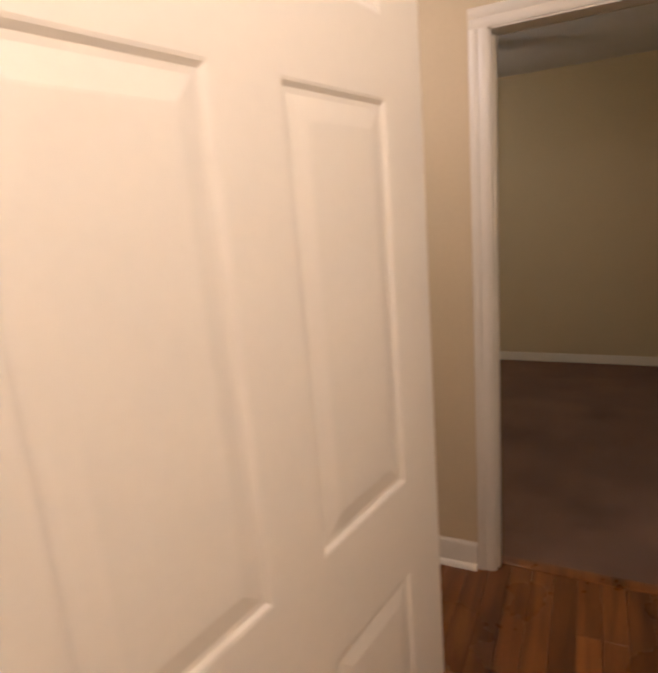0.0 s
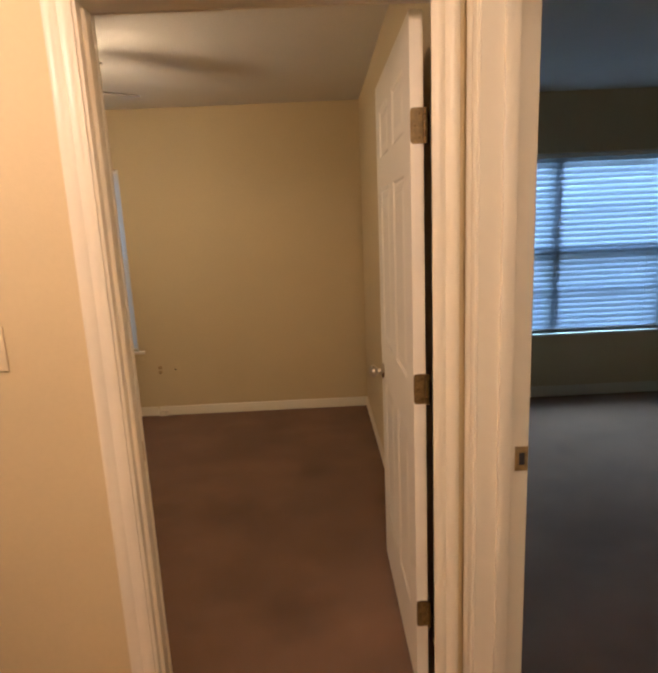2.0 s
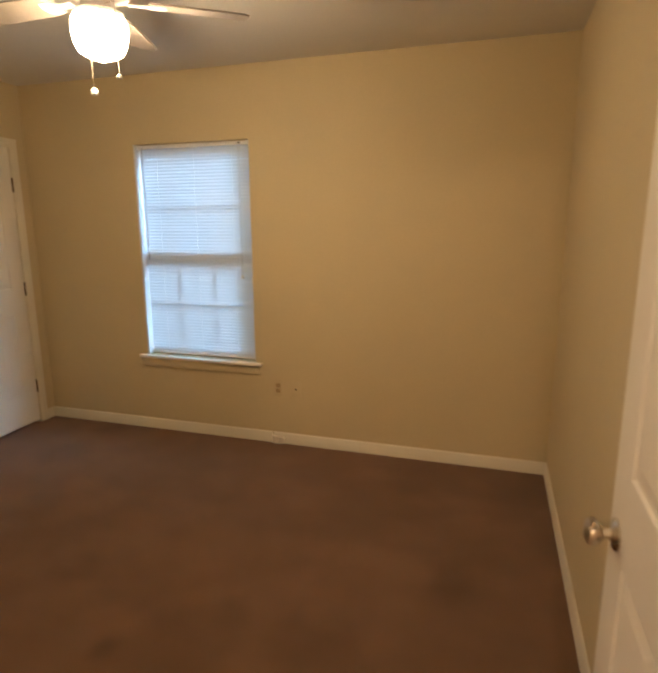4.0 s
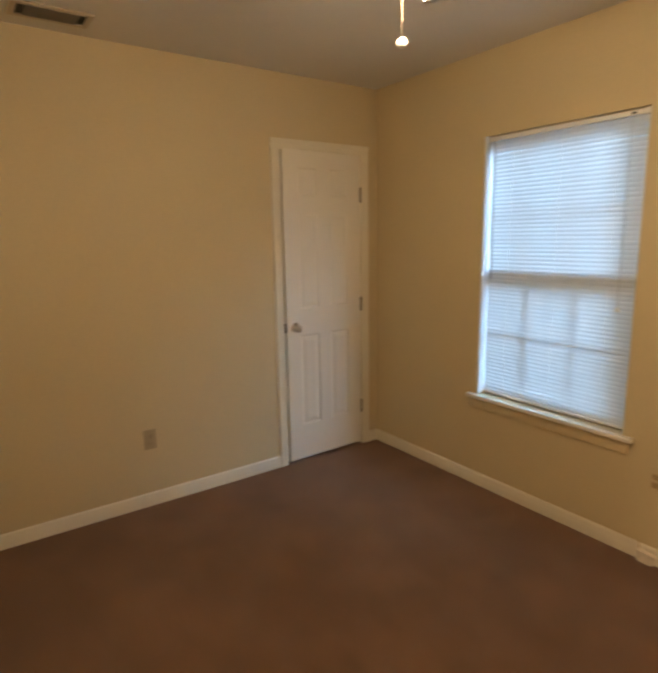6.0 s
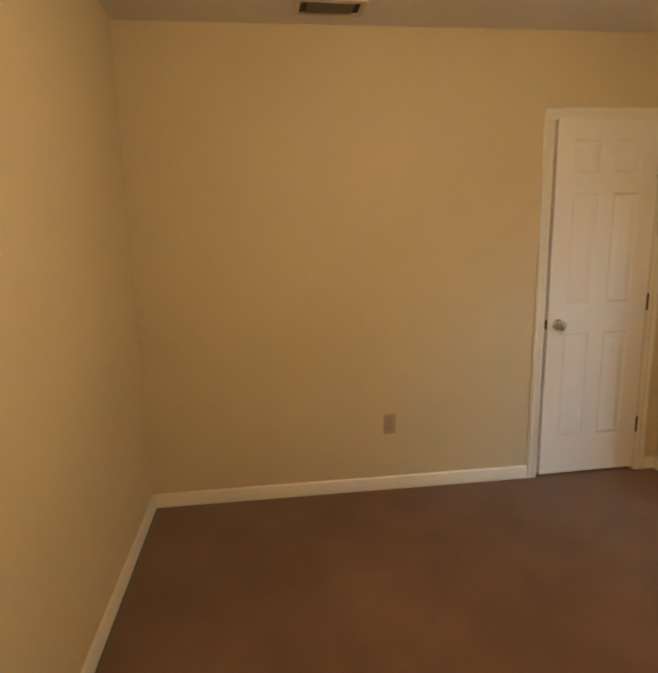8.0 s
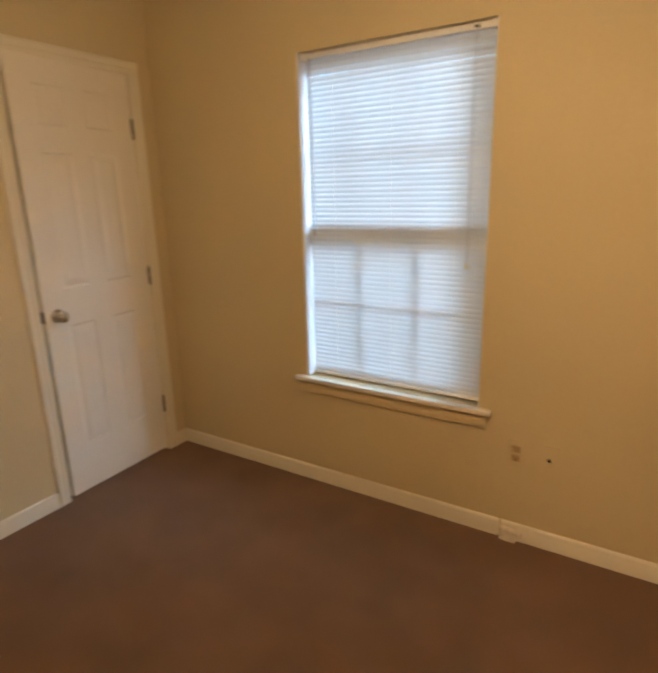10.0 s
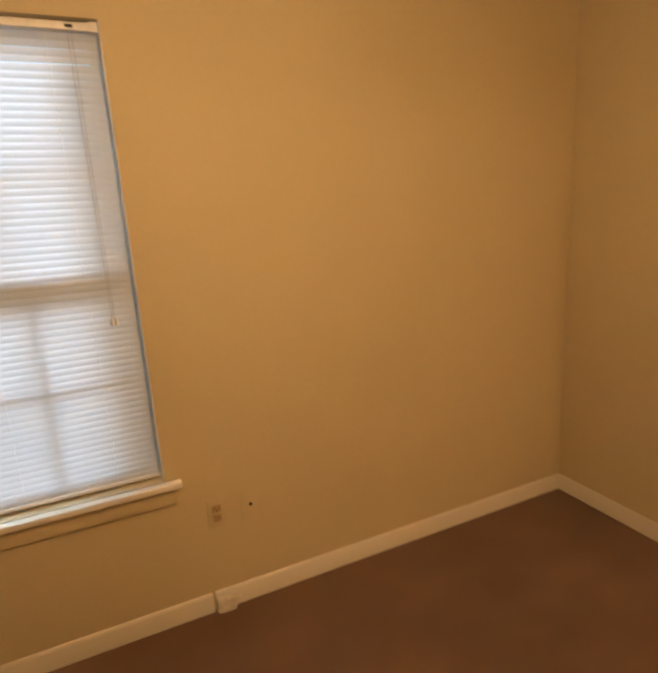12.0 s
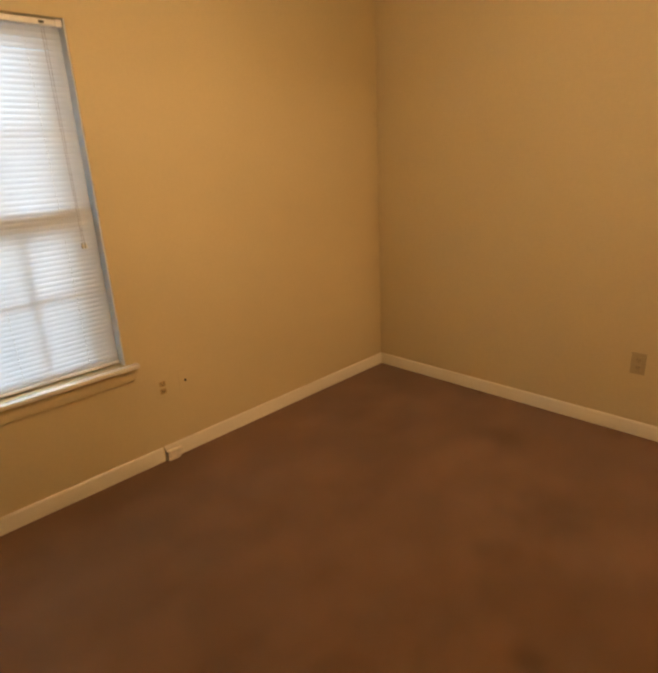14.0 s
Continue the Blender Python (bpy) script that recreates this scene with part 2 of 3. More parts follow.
def cyl(bm, a, b, r0, r1=None, n=20):
    a, b = Vector(a), Vector(b)
    m = Matrix.Translation((a + b) / 2) @ (b - a).to_track_quat("Z", "Y").to_matrix().to_4x4()
    bmesh.ops.create_cone(bm, cap_ends=True, segments=n, radius1=r0, radius2=r0 if r1 is None else r1, depth=(b - a).length, matrix=m)
    return bm


def lathe(bm, profile, m=Matrix(), n=32):
    """Turns a profile of (radius, height) about the local z axis."""
    rings = []
    for r, z in profile:
        rings.append([bm.verts.new(m @ Vector((r * math.cos(k * math.tau / n), r * math.sin(k * math.tau / n), z))) for k in range(n)] if r > 1e-5 else [bm.verts.new(m @ Vector((0, 0, z)))])
    for p, q in zip(rings, rings[1:]):
        for k in range(n):
            j = (k + 1) % n
            if len(p) == 1:
                bm.faces.new((p[0], q[k], q[j]))
            elif len(q) == 1:
                bm.faces.new((p[k], p[j], q[0]))
            else:
                bm.faces.new((p[k], p[j], q[j], q[k]))
    return bm


def link(name, bm, mat, smooth=False):
    me = bpy.data.meshes.new(name)
    bmesh.ops.recalc_face_normals(bm, faces=bm.faces)
    bm.to_mesh(me)
    bm.free()
    me.materials.append(mat)
    if smooth:
        me.shade_smooth()
        me.set_sharp_from_angle(angle=radians(38))
    return new(name, me)


def part(name, bm, mat, parent, label="", smooth=True):
    ob = link(name, bm, mat, smooth)
    ob.parent = parent
    return tagged(ob, label) if label else ob


def thing(name, label, category, group="", kind=""):
    return tagged(new(name), label, category, group, kind)


def structure(name, bm, mat, label="", category="", smooth=False):
    return tagged(link(name, bm, mat, smooth), label, category, kind="structure")


# ---------------------------------------------------------------- plan (metres)
H = 2.480                      # ceiling
EX = 3.703                     # bedroom's east wall
RS, HS = -3.018, -3.100         # bedroom and hall faces of the wall between them
EW = 3.826                     # far face of the east wall
DX0, DX1, DTOP = 2.820, 3.609, 2.045   # bedroom doorway
JX1 = 3.640                    # face of the hinge jamb, behind the casing
D2A, D2B = -3.193, -3.98        # second doorway, in the east wall
CY0, CY1 = -0.777, -0.147      # closet door opening in the west wall
WX0, WX1, WZ0, WZ1 = 0.924, 1.790, 0.572, 2.038
VX0, VX1, VZ0, VZ1 = 4.42, 6.24, 0.555, 2.02
HW, HB = 1.35, -6.3            # hall's west and south limits
R2E, R2S = 7.2, -4.7           # second room

# walls
structure("wall_north", boxes((-0.12, WX0, 0, 0.16, 0, H), (WX1, VX0, 0, 0.16, 0, H), (VX1, R2E, 0, 0.16, 0, H),
          (WX0, WX1, 0, 0.16, 0, WZ0), (WX0, WX1, 0, 0.16, WZ1, H), (VX0, VX1, 0, 0.16, 0, VZ0), (VX0, VX1, 0, 0.16, VZ1, H)), WALL,
          "beige painted wall with the window openings", "wall")
structure("wall_west", boxes((-0.12, 0, CY1 + 0.02, 0, 0, H), (-0.12, 0, RS, CY0 - 0.02, 0, H), (-0.12, 0, CY0 - 0.02, CY1 + 0.02, DTOP + 0.02, H)), WALL, "beige painted wall with a closet door", "wall")
structure("wall_east", boxes((EX, EW, D2A + 0.02, 0, 0, H), (EX, EW, D2B - 0.02, D2A + 0.02, DTOP + 0.02, H), (EX, EW, HB, D2B - 0.02, 0, H)), WALL, "beige painted wall with a doorway at its hall end", "wall")
structure("wall_south", boxes((-0.12, DX0 - 0.02, HS, RS, 0, H), (JX1 + 0.02, EX, HS, RS, 0, H), (DX0 - 0.02, JX1 + 0.02, HS, RS, DTOP + 0.02, H)), WALL, "beige painted wall between hall and bedroom, with a doorway", "wall")
structure("wall_hall_corner", boxes((2.56, 2.68, HB, -4.075, 0, H)), WALL, "beige painted hall wall that ends in an outside corner", "wall")
structure("wall_hall_west", boxes((HW - 0.12, HW, HB, HS, 0, H)), WALL, "beige painted hall wall", "wall")
structure("wall_hall_south", boxes((HW - 0.12, EX, HB - 0.12, HB, 0, H)), WALL, "beige painted hall wall", "wall")
structure("wall_room_east", boxes((R2E, R2E + 0.12, R2S, 0.16, 0, H)), WALL, "beige painted wall of the second bedroom", "wall")
structure("wall_room_south", boxes((EW, R2E, R2S - 0.12, R2S, 0, H)), WALL, "beige painted wall of the second bedroom", "wall")
structure("wall_closet", boxes((-0.75, -0.70, -1.5, 0.16, 0, H), (-0.70, -0.12, -1.5, -1.45, 0, H), (-0.70, -0.12, 0.1, 0.16, 0, H)), WALL, "plain closet walls behind the closed door", "wall")

# ceilings and floors
structure("ceiling", boxes((-0.75, R2E + 0.12, HB - 0.12, 0.16, H, H + 0.12)), CEIL, "off-white textured ceiling", "ceiling")
structure("floor_carpet", boxes((-0.75, EX, RS + 0.02, 0, -0.03, 0.0)), CARPET, "worn brown carpet with trodden patches", "carpet")
structure("floor_carpet_2", boxes((EW - 0.05, R2E, R2S, 0, -0.03, 0.0)), CARPET, "worn brown carpet of the second bedroom", "carpet")
structure("ground", boxes((-900, 900, -900, 900, -0.8, -0.5)), GRASS, "lawn outside the house", "ground")


# ---------------------------------------------------------------- trim
CASING = ((0, 0), (0, 0.008), (0.010, 0.012), (0.024, 0.0125), (0.034, 0.010), (0.046, 0.016), (0.062, 0.017), (0.070, 0.013), (0.070, 0))
BASE = ((0, 0), (0, 0.013), (0.054, 0.013), (0.060, 0.0108), (0.074, 0.0105), (0.084, 0.008), (0.090, 0.003), (0.090, 0))
SHOE = ((0, 0), (0, 0.022), (0.008, 0.020), (0.015, 0.013), (0.018, 0.004), (0.018, 0))


def strip(bm, profile, origin, along_u, along_d, length):
    o, u, d, l = (Vector(v) for v in (origin, along_u, along_d, length))
    p = [bm.verts.new(o + u * a + d * b) for a, b in profile]
    q = [bm.verts.new(o + u * a + d * b + l) for a, b in profile]
    n = len(p)
    for k in range(n):
        bm.faces.new((p[k], p[(k + 1) % n], q[(k + 1) % n], q[k]))
    bm.faces.new(p[::-1])
    bm.faces.new(q)
    return bm


def casing(name, label, origin, run, out, width, top, wide=0.84, legs=(True, True)):
    """Moulded casing round an opening: origin at the floor at one jamb, run along the wall, out from it."""
    o, r, d = Vector(origin), Vector(run), Vector(out)
    t = tagged(new(name), label, "door casing", kind="structure")
    prof = [(a * wide, b) for a, b in CASING]
    w = 0.070 * wide
    if legs[0]:
        part("casing_leg", strip(bmesh.new(), prof, o, -r, d, (0, 0, top)), TRIM, t)
    if legs[1]:
        part("casing_leg", strip(bmesh.new(), prof, o + r * width, r, d, (0, 0, top)), TRIM, t)
    part("casing_head", strip(bmesh.new(), prof, o - r * w + Vector((0, 0, top)), (0, 0, 1), d, r * (width + 2 * w)), TRIM, t)
    return t


casing("trim_bedroom_door", "white moulded casing round the bedroom doorway", (DX0 - 0.008, HS, 0), (1, 0, 0), (0, -1, 0), DX1 - DX0 + 0.012, DTOP, wide=0.92)
casing("trim_bedroom_door_inner", "white moulded casing round the bedroom doorway", (DX0 + 0.004, RS + 0.004, 0), (1, 0, 0), (0, 1, 0), JX1 - DX0 - 0.002, DTOP - 0.008, wide=0.90)
casing("trim_second_door", "white moulded casing round the second doorway", (EX, D2A + 0.006, 0), (0, -1, 0), (-1, 0, 0), D2A - D2B + 0.012, DTOP)
casing("trim_closet_door", "white moulded casing round the closet door", (0, CY0 - 0.004, 0), (0, 1, 0), (1, 0, 0), CY1 - CY0 + 0.008, DTOP)


def jamb(name, label, a, b, run, top, stop):
    """Flat jamb boards lining an opening, with a stop bead. a, b: the plan corners of the lining."""
    t = tagged(new(name), label, "door jamb", kind="structure")
    (x0, y0), (x1, y1) = a, b
    if run == "x":
        for k, s in ((x0, -1), (x1, 1)):
            part("jamb_board", boxes((min(k, k + s * 0.02), max(k, k + s * 0.02), y0, y1, 0, top)), TRIM, t)
            part("door_stop", boxes((min(k, k - s * 0.011), max(k, k - s * 0.011), *stop, 0, top - 0.012), bevel=0.002), TRIM, t)
        part("jamb_head", boxes((x0, x1, y0, y1, top, top + 0.02)), TRIM, t)
    else:
        for k, s in ((y0, -1), (y1, 1)):
            part("jamb_board", boxes((x0, x1, min(k, k + s * 0.02), max(k, k + s * 0.02), 0, top)), TRIM, t)
            part("door_stop", boxes((*stop, min(k, k - s * 0.011), max(k, k - s * 0.011), 0, top - 0.012), bevel=0.002), TRIM, t)
        part("jamb_head", boxes((x0, x1, y0, y1, top, top + 0.02)), TRIM, t)
    return t


j1 = jamb("trim_bedroom_jamb", "white painted jamb of the bedroom doorway", (DX0, HS - 0.003), (JX1, RS + 0.003), "x", DTOP - 0.006, (HS + 0.02, HS + 0.055))
part("strike_plate", boxes((DX0 - 0.0004, DX0 + 0.0022, RS - 0.030, RS + 0.006, 0.900, 0.960), bevel=0.0008), GOLD, j1, "brass strike plate")
j2 = jamb("trim_second_jamb", "white painted jamb of the second doorway with a brass strike plate", (EX - 0.003, D2B), (EW + 0.003, D2A), "y", DTOP - 0.004, (EX + 0.048, EX + 0.08))
bm = boxes((3.796, 3.8285, D2A - 0.0025, D2A - 0.0002, 0.902, 0.966))
plate = part("strike_plate", bm, GOLD, j2, "brass strike plate")
part("latch_hole", boxes((3.806, 3.820, D2A - 0.0034, D2A - 0.0026, 0.918, 0.950)), DARK, plate)
jamb("trim_closet_jamb", "white painted jamb of the closet door", (-0.118, CY0), (0.002, CY1), "y", DTOP - 0.004, (-0.075, -0.045))


def baseboard(name, runs, shoe=False, tall=1.0):
    """runs: plan start, plan end and the way out from the wall."""
    t = tagged(new(name), "white painted baseboard" + (" with a shoe moulding" if shoe else ", slightly scuffed"), "baseboard", kind="structure")
    for a, b, d in runs:
        o, l = Vector((*a, 0)), Vector((b[0] - a[0], b[1] - a[1], 0))
        part("baseboard_length", strip(bmesh.new(), [(p * tall, q) for p, q in BASE], o, (0, 0, 1), (*d, 0), l), TRIM, t)
        if shoe:
            part("shoe_moulding", strip(bmesh.new(), [(p, q + 0.013 if q else 0.0132) for p, q in SHOE], o, (0, 0, 1), (*d, 0), l), TRIM, t)
    return t


baseboard("baseboard", (((0.0, 0.0), (1.903, 0.0), (0, -1)), ((1.913, 0.0), (EX, 0.0), (0, -1)), ((0.0, CY1 + 0.064), (0.0, -0.013), (1, 0)), ((0.0, RS), (0.0, CY0 - 0.064), (1, 0)),
          ((EX, RS), (EX, -0.013), (-1, 0)), ((0.013, RS), (DX0 - 0.08, RS), (0, 1))), tall=0.86)
baseboard("baseboard_hall", (((HW, HS), (DX0 - 0.0755, HS), (0, -1)), ((HW, HB), (HW, HS - 0.013), (1, 0)), ((EX, D2B - 0.085), (EX, HB), (-1, 0))), shoe=True, tall=1.27)
baseboard("baseboard_room", (((EW, 0.0), (R2E, 0.0), (0, -1)), ((EW, D2A + 0.09), (EW, -0.013), (1, 0)), ((R2E, R2S), (R2E, -0.013), (-1, 0))))


# ---------------------------------------------------------------- doors
def panel_face(w, h):
    """A moulded door panel: a sunk groove and a raised field; lies in x, z with its front towards -y."""
    bm = bmesh.new()
    rings = []
    for inset, depth in ((0, 0), (0.004, 0.001), (0.010, 0.005), (0.017, 0.0055), (0.020, 0.005), (0.044, 0.0010), (0.047, 0.0008)):
        rings.append([bm.verts.new(v) for v in ((inset, depth, inset), (w - inset, depth, inset), (w - inset, depth, h - inset), (inset, depth, h - inset))])
    for p, q in zip(rings, rings[1:]):
        for k in range(4):
            bm.faces.new((p[k], p[(k + 1) % 4], q[(k + 1) % 4], q[k]))
    bm.faces.new(rings[-1])
    return bm


PANEL_MESHES = {}


def panel_door(name, label, width, m, stile=0.112, mullion=0.10, height=2.03, thick=0.035, hinge_z=(0.292, 1.042, 1.787), knob_z=0.925,
               hinge_side=1, hinge_kind="barrel", knobs=True, knob_metal=None):
    """A six-panel door: local x along the leaf, front towards -y, z up from its bottom."""
    t = thing(name, label, "door")
    pw = (width - 2 * stile - mullion) / 2
    xs = (0, stile, stile + pw, stile + pw + mullion, width - stile, width)
    zs = (0, 0.235, 0.86, 1.03, 1.642, 1.75, 1.925, height)
    bm = bmesh.new()
    for y, flip in ((0, False), (thick, True)):
        for i in range(5):
            for k in range(7):
                if i in (1, 3) and k in (1, 3, 5):
                    continue
                q = [bm.verts.new(v) for v in ((xs[i], y, zs[k]), (xs[i + 1], y, zs[k]), (xs[i + 1], y, zs[k + 1]), (xs[i], y, zs[k + 1]))]
                bm.faces.new(q[::-1] if flip else q)
    for a, b in (((0, 0), (0, height)), ((0, height), (width, height)), ((width, height), (width, 0)), ((width, 0), (0, 0))):
        bm.faces.new([bm.verts.new(v) for v in ((a[0], 0, a[1]), (b[0], 0, b[1]), (b[0], thick, b[1]), (a[0], thick, a[1]))])
    bmesh.ops.remove_doubles(bm, verts=bm.verts, dist=0.0002)
    part("leaf", bm, DOORP, t, smooth=False)
    for i in (1, 3):
        for k in (1, 3, 5):
            key = (round(pw, 4), k)
            if key not in PANEL_MESHES:
                ob = link("panel", panel_face(pw, zs[k + 1] - zs[k]), DOORP)
                PANEL_MESHES[key] = ob.data
                bpy.data.objects.remove(ob)
            for back in (False, True):
                p = new("panel", PANEL_MESHES[key])
                p.matrix_basis = pose(xs[i], 0, zs[k]) if not back else pose(xs[i] + pw, thick, zs[k], 0, 0, 180)
                p.parent = t
    hx = width if hinge_side > 0 else 0
    for z in hinge_z:
        if hinge_kind == "barrel":
            bm = cyl(bmesh.new(), (hx + hinge_side * 0.003, -0.006, z - 0.044), (hx + hinge_side * 0.003, -0.006, z + 0.044), 0.0065, n=12)
            for e in (-0.048, 0.048):
                lathe(bm, ((0, -0.004), (0.005, -0.002), (0.005, 0.002), (0, 0.004)), pose(hx + hinge_side * 0.003, -0.006, z + e), 10)
            part("hinge", bm, BRASS, t, "brass hinge")
        else:
            leaf = ((0.006, -0.045), (0.036, -0.045), (0.036, 0.045), (0.006, 0.045), (0.002, 0.041), (0.0, 0.036), (0.0, -0.036), (0.002, -0.041))
            bm = strip(bmesh.new(), leaf, (hx - 0.0002, 0, z), (0, 1, 0), (0, 0, 1), (0.0026, 0, 0))
            h = part("hinge", bm, HINGE, t, "worn brass butt hinge", smooth=False)
            for k in range(5):
                part("knuckle", cyl(bmesh.new(), (hx + 0.005, thick + 0.004, z - 0.045 + 0.018 * k), (hx + 0.005, thick + 0.004, z - 0.0285 + 0.018 * k), 0.006, n=12), HINGE, h)
            for dz in (-0.03, 0.0, 0.03):
                part("screw", cyl(bmesh.new(), (hx + 0.0018, 0.018 + (0.006 if dz else -0.006), z + dz), (hx + 0.0032, 0.018 + (0.006 if dz else -0.006), z + dz), 0.0038, n=10), BRASS, h)
    if knobs:
        kx = 0.062 if hinge_side > 0 else width - 0.062
        prof = ((0, 0.0), (0.031, 0.0), (0.032, 0.003), (0.028, 0.007), (0.015, 0.010), (0.011, 0.014), (0.011, 0.026), (0.018, 0.031),
                (0.025, 0.038), (0.027, 0.046), (0.025, 0.053), (0.018, 0.058), (0.008, 0.0605), (0, 0.061))
        for m2 in (pose(kx, 0, knob_z, 90), pose(kx, thick, knob_z, -90)):
            part("knob", lathe(bmesh.new(), prof, m2, 28), knob_metal or NICKEL, t, "round satin metal knob")
        ex = 0 if hinge_side > 0 else width
        part("latch", boxes((ex - 0.001, ex + 0.001, 0.006, 0.029, knob_z - 0.028, knob_z + 0.028)), BRASS, t, "brass latch plate")
    t.matrix_world = m
    return t


# closet door, closed; its front looks east
panel_door("closet_door", "nearly closed white six-panel closet door with a round knob", CY1 - CY0 - 0.017, Matrix.Translation((0.012, CY0 + 0.014, 0.018)) @ pose(0, 0, 0, 0, 0, 91.4),
           stile=0.105, mullion=0.09, hinge_z=(0.274, 1.024, 1.769), knob_z=0.914)
# bedroom door, open into the room against the east wall; its front looks west
panel_door("bedroom_door", "open white six-panel door with brass hinges at the bedroom doorway", 0.793, Matrix.Translation((3.590, -2.152, 0.016)) @ pose(0, 0, 0, 0, 0, -90.0),
           hinge_z=(0.293, 1.032, 1.752), knob_z=0.892, hinge_kind="butt")
# hall door, standing open
panel_door("hall_door", "open white six-panel door standing along the hall wall", 0.807, Matrix.Translation((2.880 - 0.807 * math.sin(radians(10.5)), -4.194 - 0.807 * math.cos(radians(10.5)), 0.012)) @ pose(0, 0, 0, 0, 0, 79.5),
           stile=0.115, mullion=0.103, knobs=False, hinge_z=(), knob_z=0.93)
t = tagged(new("trim_hall_corner"), "white painted trim board at the end of the hall wall", "trim", kind="structure")
bm = bmesh.new()
strip(bm, ((2.681, -4.20), (2.842, -4.182), (2.878, -4.190), (2.838, -4.075), (2.681, -4.075)), (0, 0, 0), (1, 0, 0), (0, 1, 0), (0, 0, H))
part("trim_board", bm, DOORP, t)


# ---------------------------------------------------------------- windows and blinds
def sash(t, x0, x1, z0, z1, y, bars_x, bars_z, name):
    s = part(name, boxes((x0, x0 + 0.020, y, y + 0.028, z0, z1), (x1 - 0.020, x1, y, y + 0.028, z0, z1),
                         (x0 + 0.020, x1 - 0.020, y, y + 0.028, z0, z0 + 0.036), (x0 + 0.020, x1 - 0.020, y, y + 0.028, z1 - 0.036, z1)), VINYL, t)
    pane = part("pane", boxes((x0 + 0.016, x1 - 0.016, y + 0.012, y + 0.016, z0 + 0.03, z1 - 0.03)), GLASS, s, "clear window pane", smooth=False)
    pane.visible_shadow = False
    for i in range(1, bars_x):
        x = x0 + (x1 - x0) * i / bars_x
        part("muntin", boxes((x - 0.007, x + 0.007, y + 0.002, y + 0.011, z0 + 0.035, z1 - 0.035)), VINYL, s)
    for i in range(1, bars_z):
        z = z0 + (z1 - z0) * i / bars_z
        part("muntin", boxes((x0 + 0.019, x1 - 0.019, y + 0.003, y + 0.0105, z - 0.007, z + 0.007)), VINYL, s)
    return s


def window(name, label, x0, x1, z0, z1, mid, bars_x=3):
    t = tagged(new(name), label, "window", kind="structure")
    part("window_frame", boxes((x0, x0 + 0.012, 0.003, 0.158, z0, z1), (x1 - 0.005, x1, 0.006, 0.158, z0, z1), (x0 + 0.012, x1 - 0.005, 0.056, 0.158, z1 - 0.012, z1),
                               (x0 + 0.012, x1 - 0.012, 0.085, 0.158, z0, z0 + 0.018),
                               (x0 + 0.012, x0 + 0.022, 0.060, 0.155, z0 + 0.018, z1 - 0.012), (x1 - 0.022, x1 - 0.012, 0.060, 0.155, z0 + 0.018, z1 - 0.012)), VINYL, t)
    sash(t, x0 + 0.014, x1 - 0.014, z0 + 0.018, mid + 0.028, 0.064, bars_x, 2, "lower_sash")
    sash(t, x0 + 0.014, x1 - 0.014, mid - 0.028, z1 - 0.012, 0.098, bars_x, 2, "upper_sash")
    return t


w1 = window("window_1", "white double-hung window with grilles behind a mini blind", WX0, WX1, WZ0, WZ1, 1.290)
sill = part("window_sill", box(bmesh.new(), WX0 - 0.054, WX1 + 0.054, -0.034, 0.0, WZ0 - 0.022, WZ0, bevel=0.005), DOORP, w1, "painted window stool")
part("sill_board", boxes((WX0 + 0.012, WX1 - 0.012, 0.0, 0.085, WZ0 - 0.020, WZ0 + 0.0)), DOORP, sill)
part("apron", boxes((WX0 - 0.045, WX1 + 0.03, -0.013, 0.0, WZ0 - 0.085, WZ0 - 0.022), bevel=0.003), WALL, w1, "apron under the stool in wall paint")
w2 = window("window_2", "wide white twin window behind a blind in the second bedroom", VX0, VX1, VZ0, VZ1, 1.26, 2)
part("window_sill", box(bmesh.new(), VX0 - 0.05, VX1 + 0.05, -0.03, 0.060, VZ0 - 0.022, VZ0, bevel=0.004), TRIM, w2)
part("mullion", boxes(((VX0 + VX1) / 2 - 0.03, (VX0 + VX1) / 2 + 0.03, 0.062, 0.150, VZ0 + 0.03, VZ1 - 0.012)), VINYL, w2)


def slat_mesh(length, tilt, width, mat):
    """A thin, slightly crowned slat about its own middle; the room edge hangs low."""
    bm = bmesh.new()
    n = 5
    rows = []
    for k in range(n):
        f = k / (n - 1) - 0.5
        crown = 0.0022 * (1 - (2 * f) ** 2)
        y, z = f * width, crown
        c, s = math.cos(radians(tilt)), math.sin(radians(tilt))
        rows.append([bm.verts.new((x, y * c - z * s, y * s + z * c)) for x in (-length / 2, length / 2)])
    for p, q in zip(rows, rows[1:]):
        bm.faces.new((p[0], p[1], q[1], q[0]))
    ob = link("slat", bm, mat, smooth=True)
    me = ob.data
    bpy.data.objects.remove(ob)
    return me


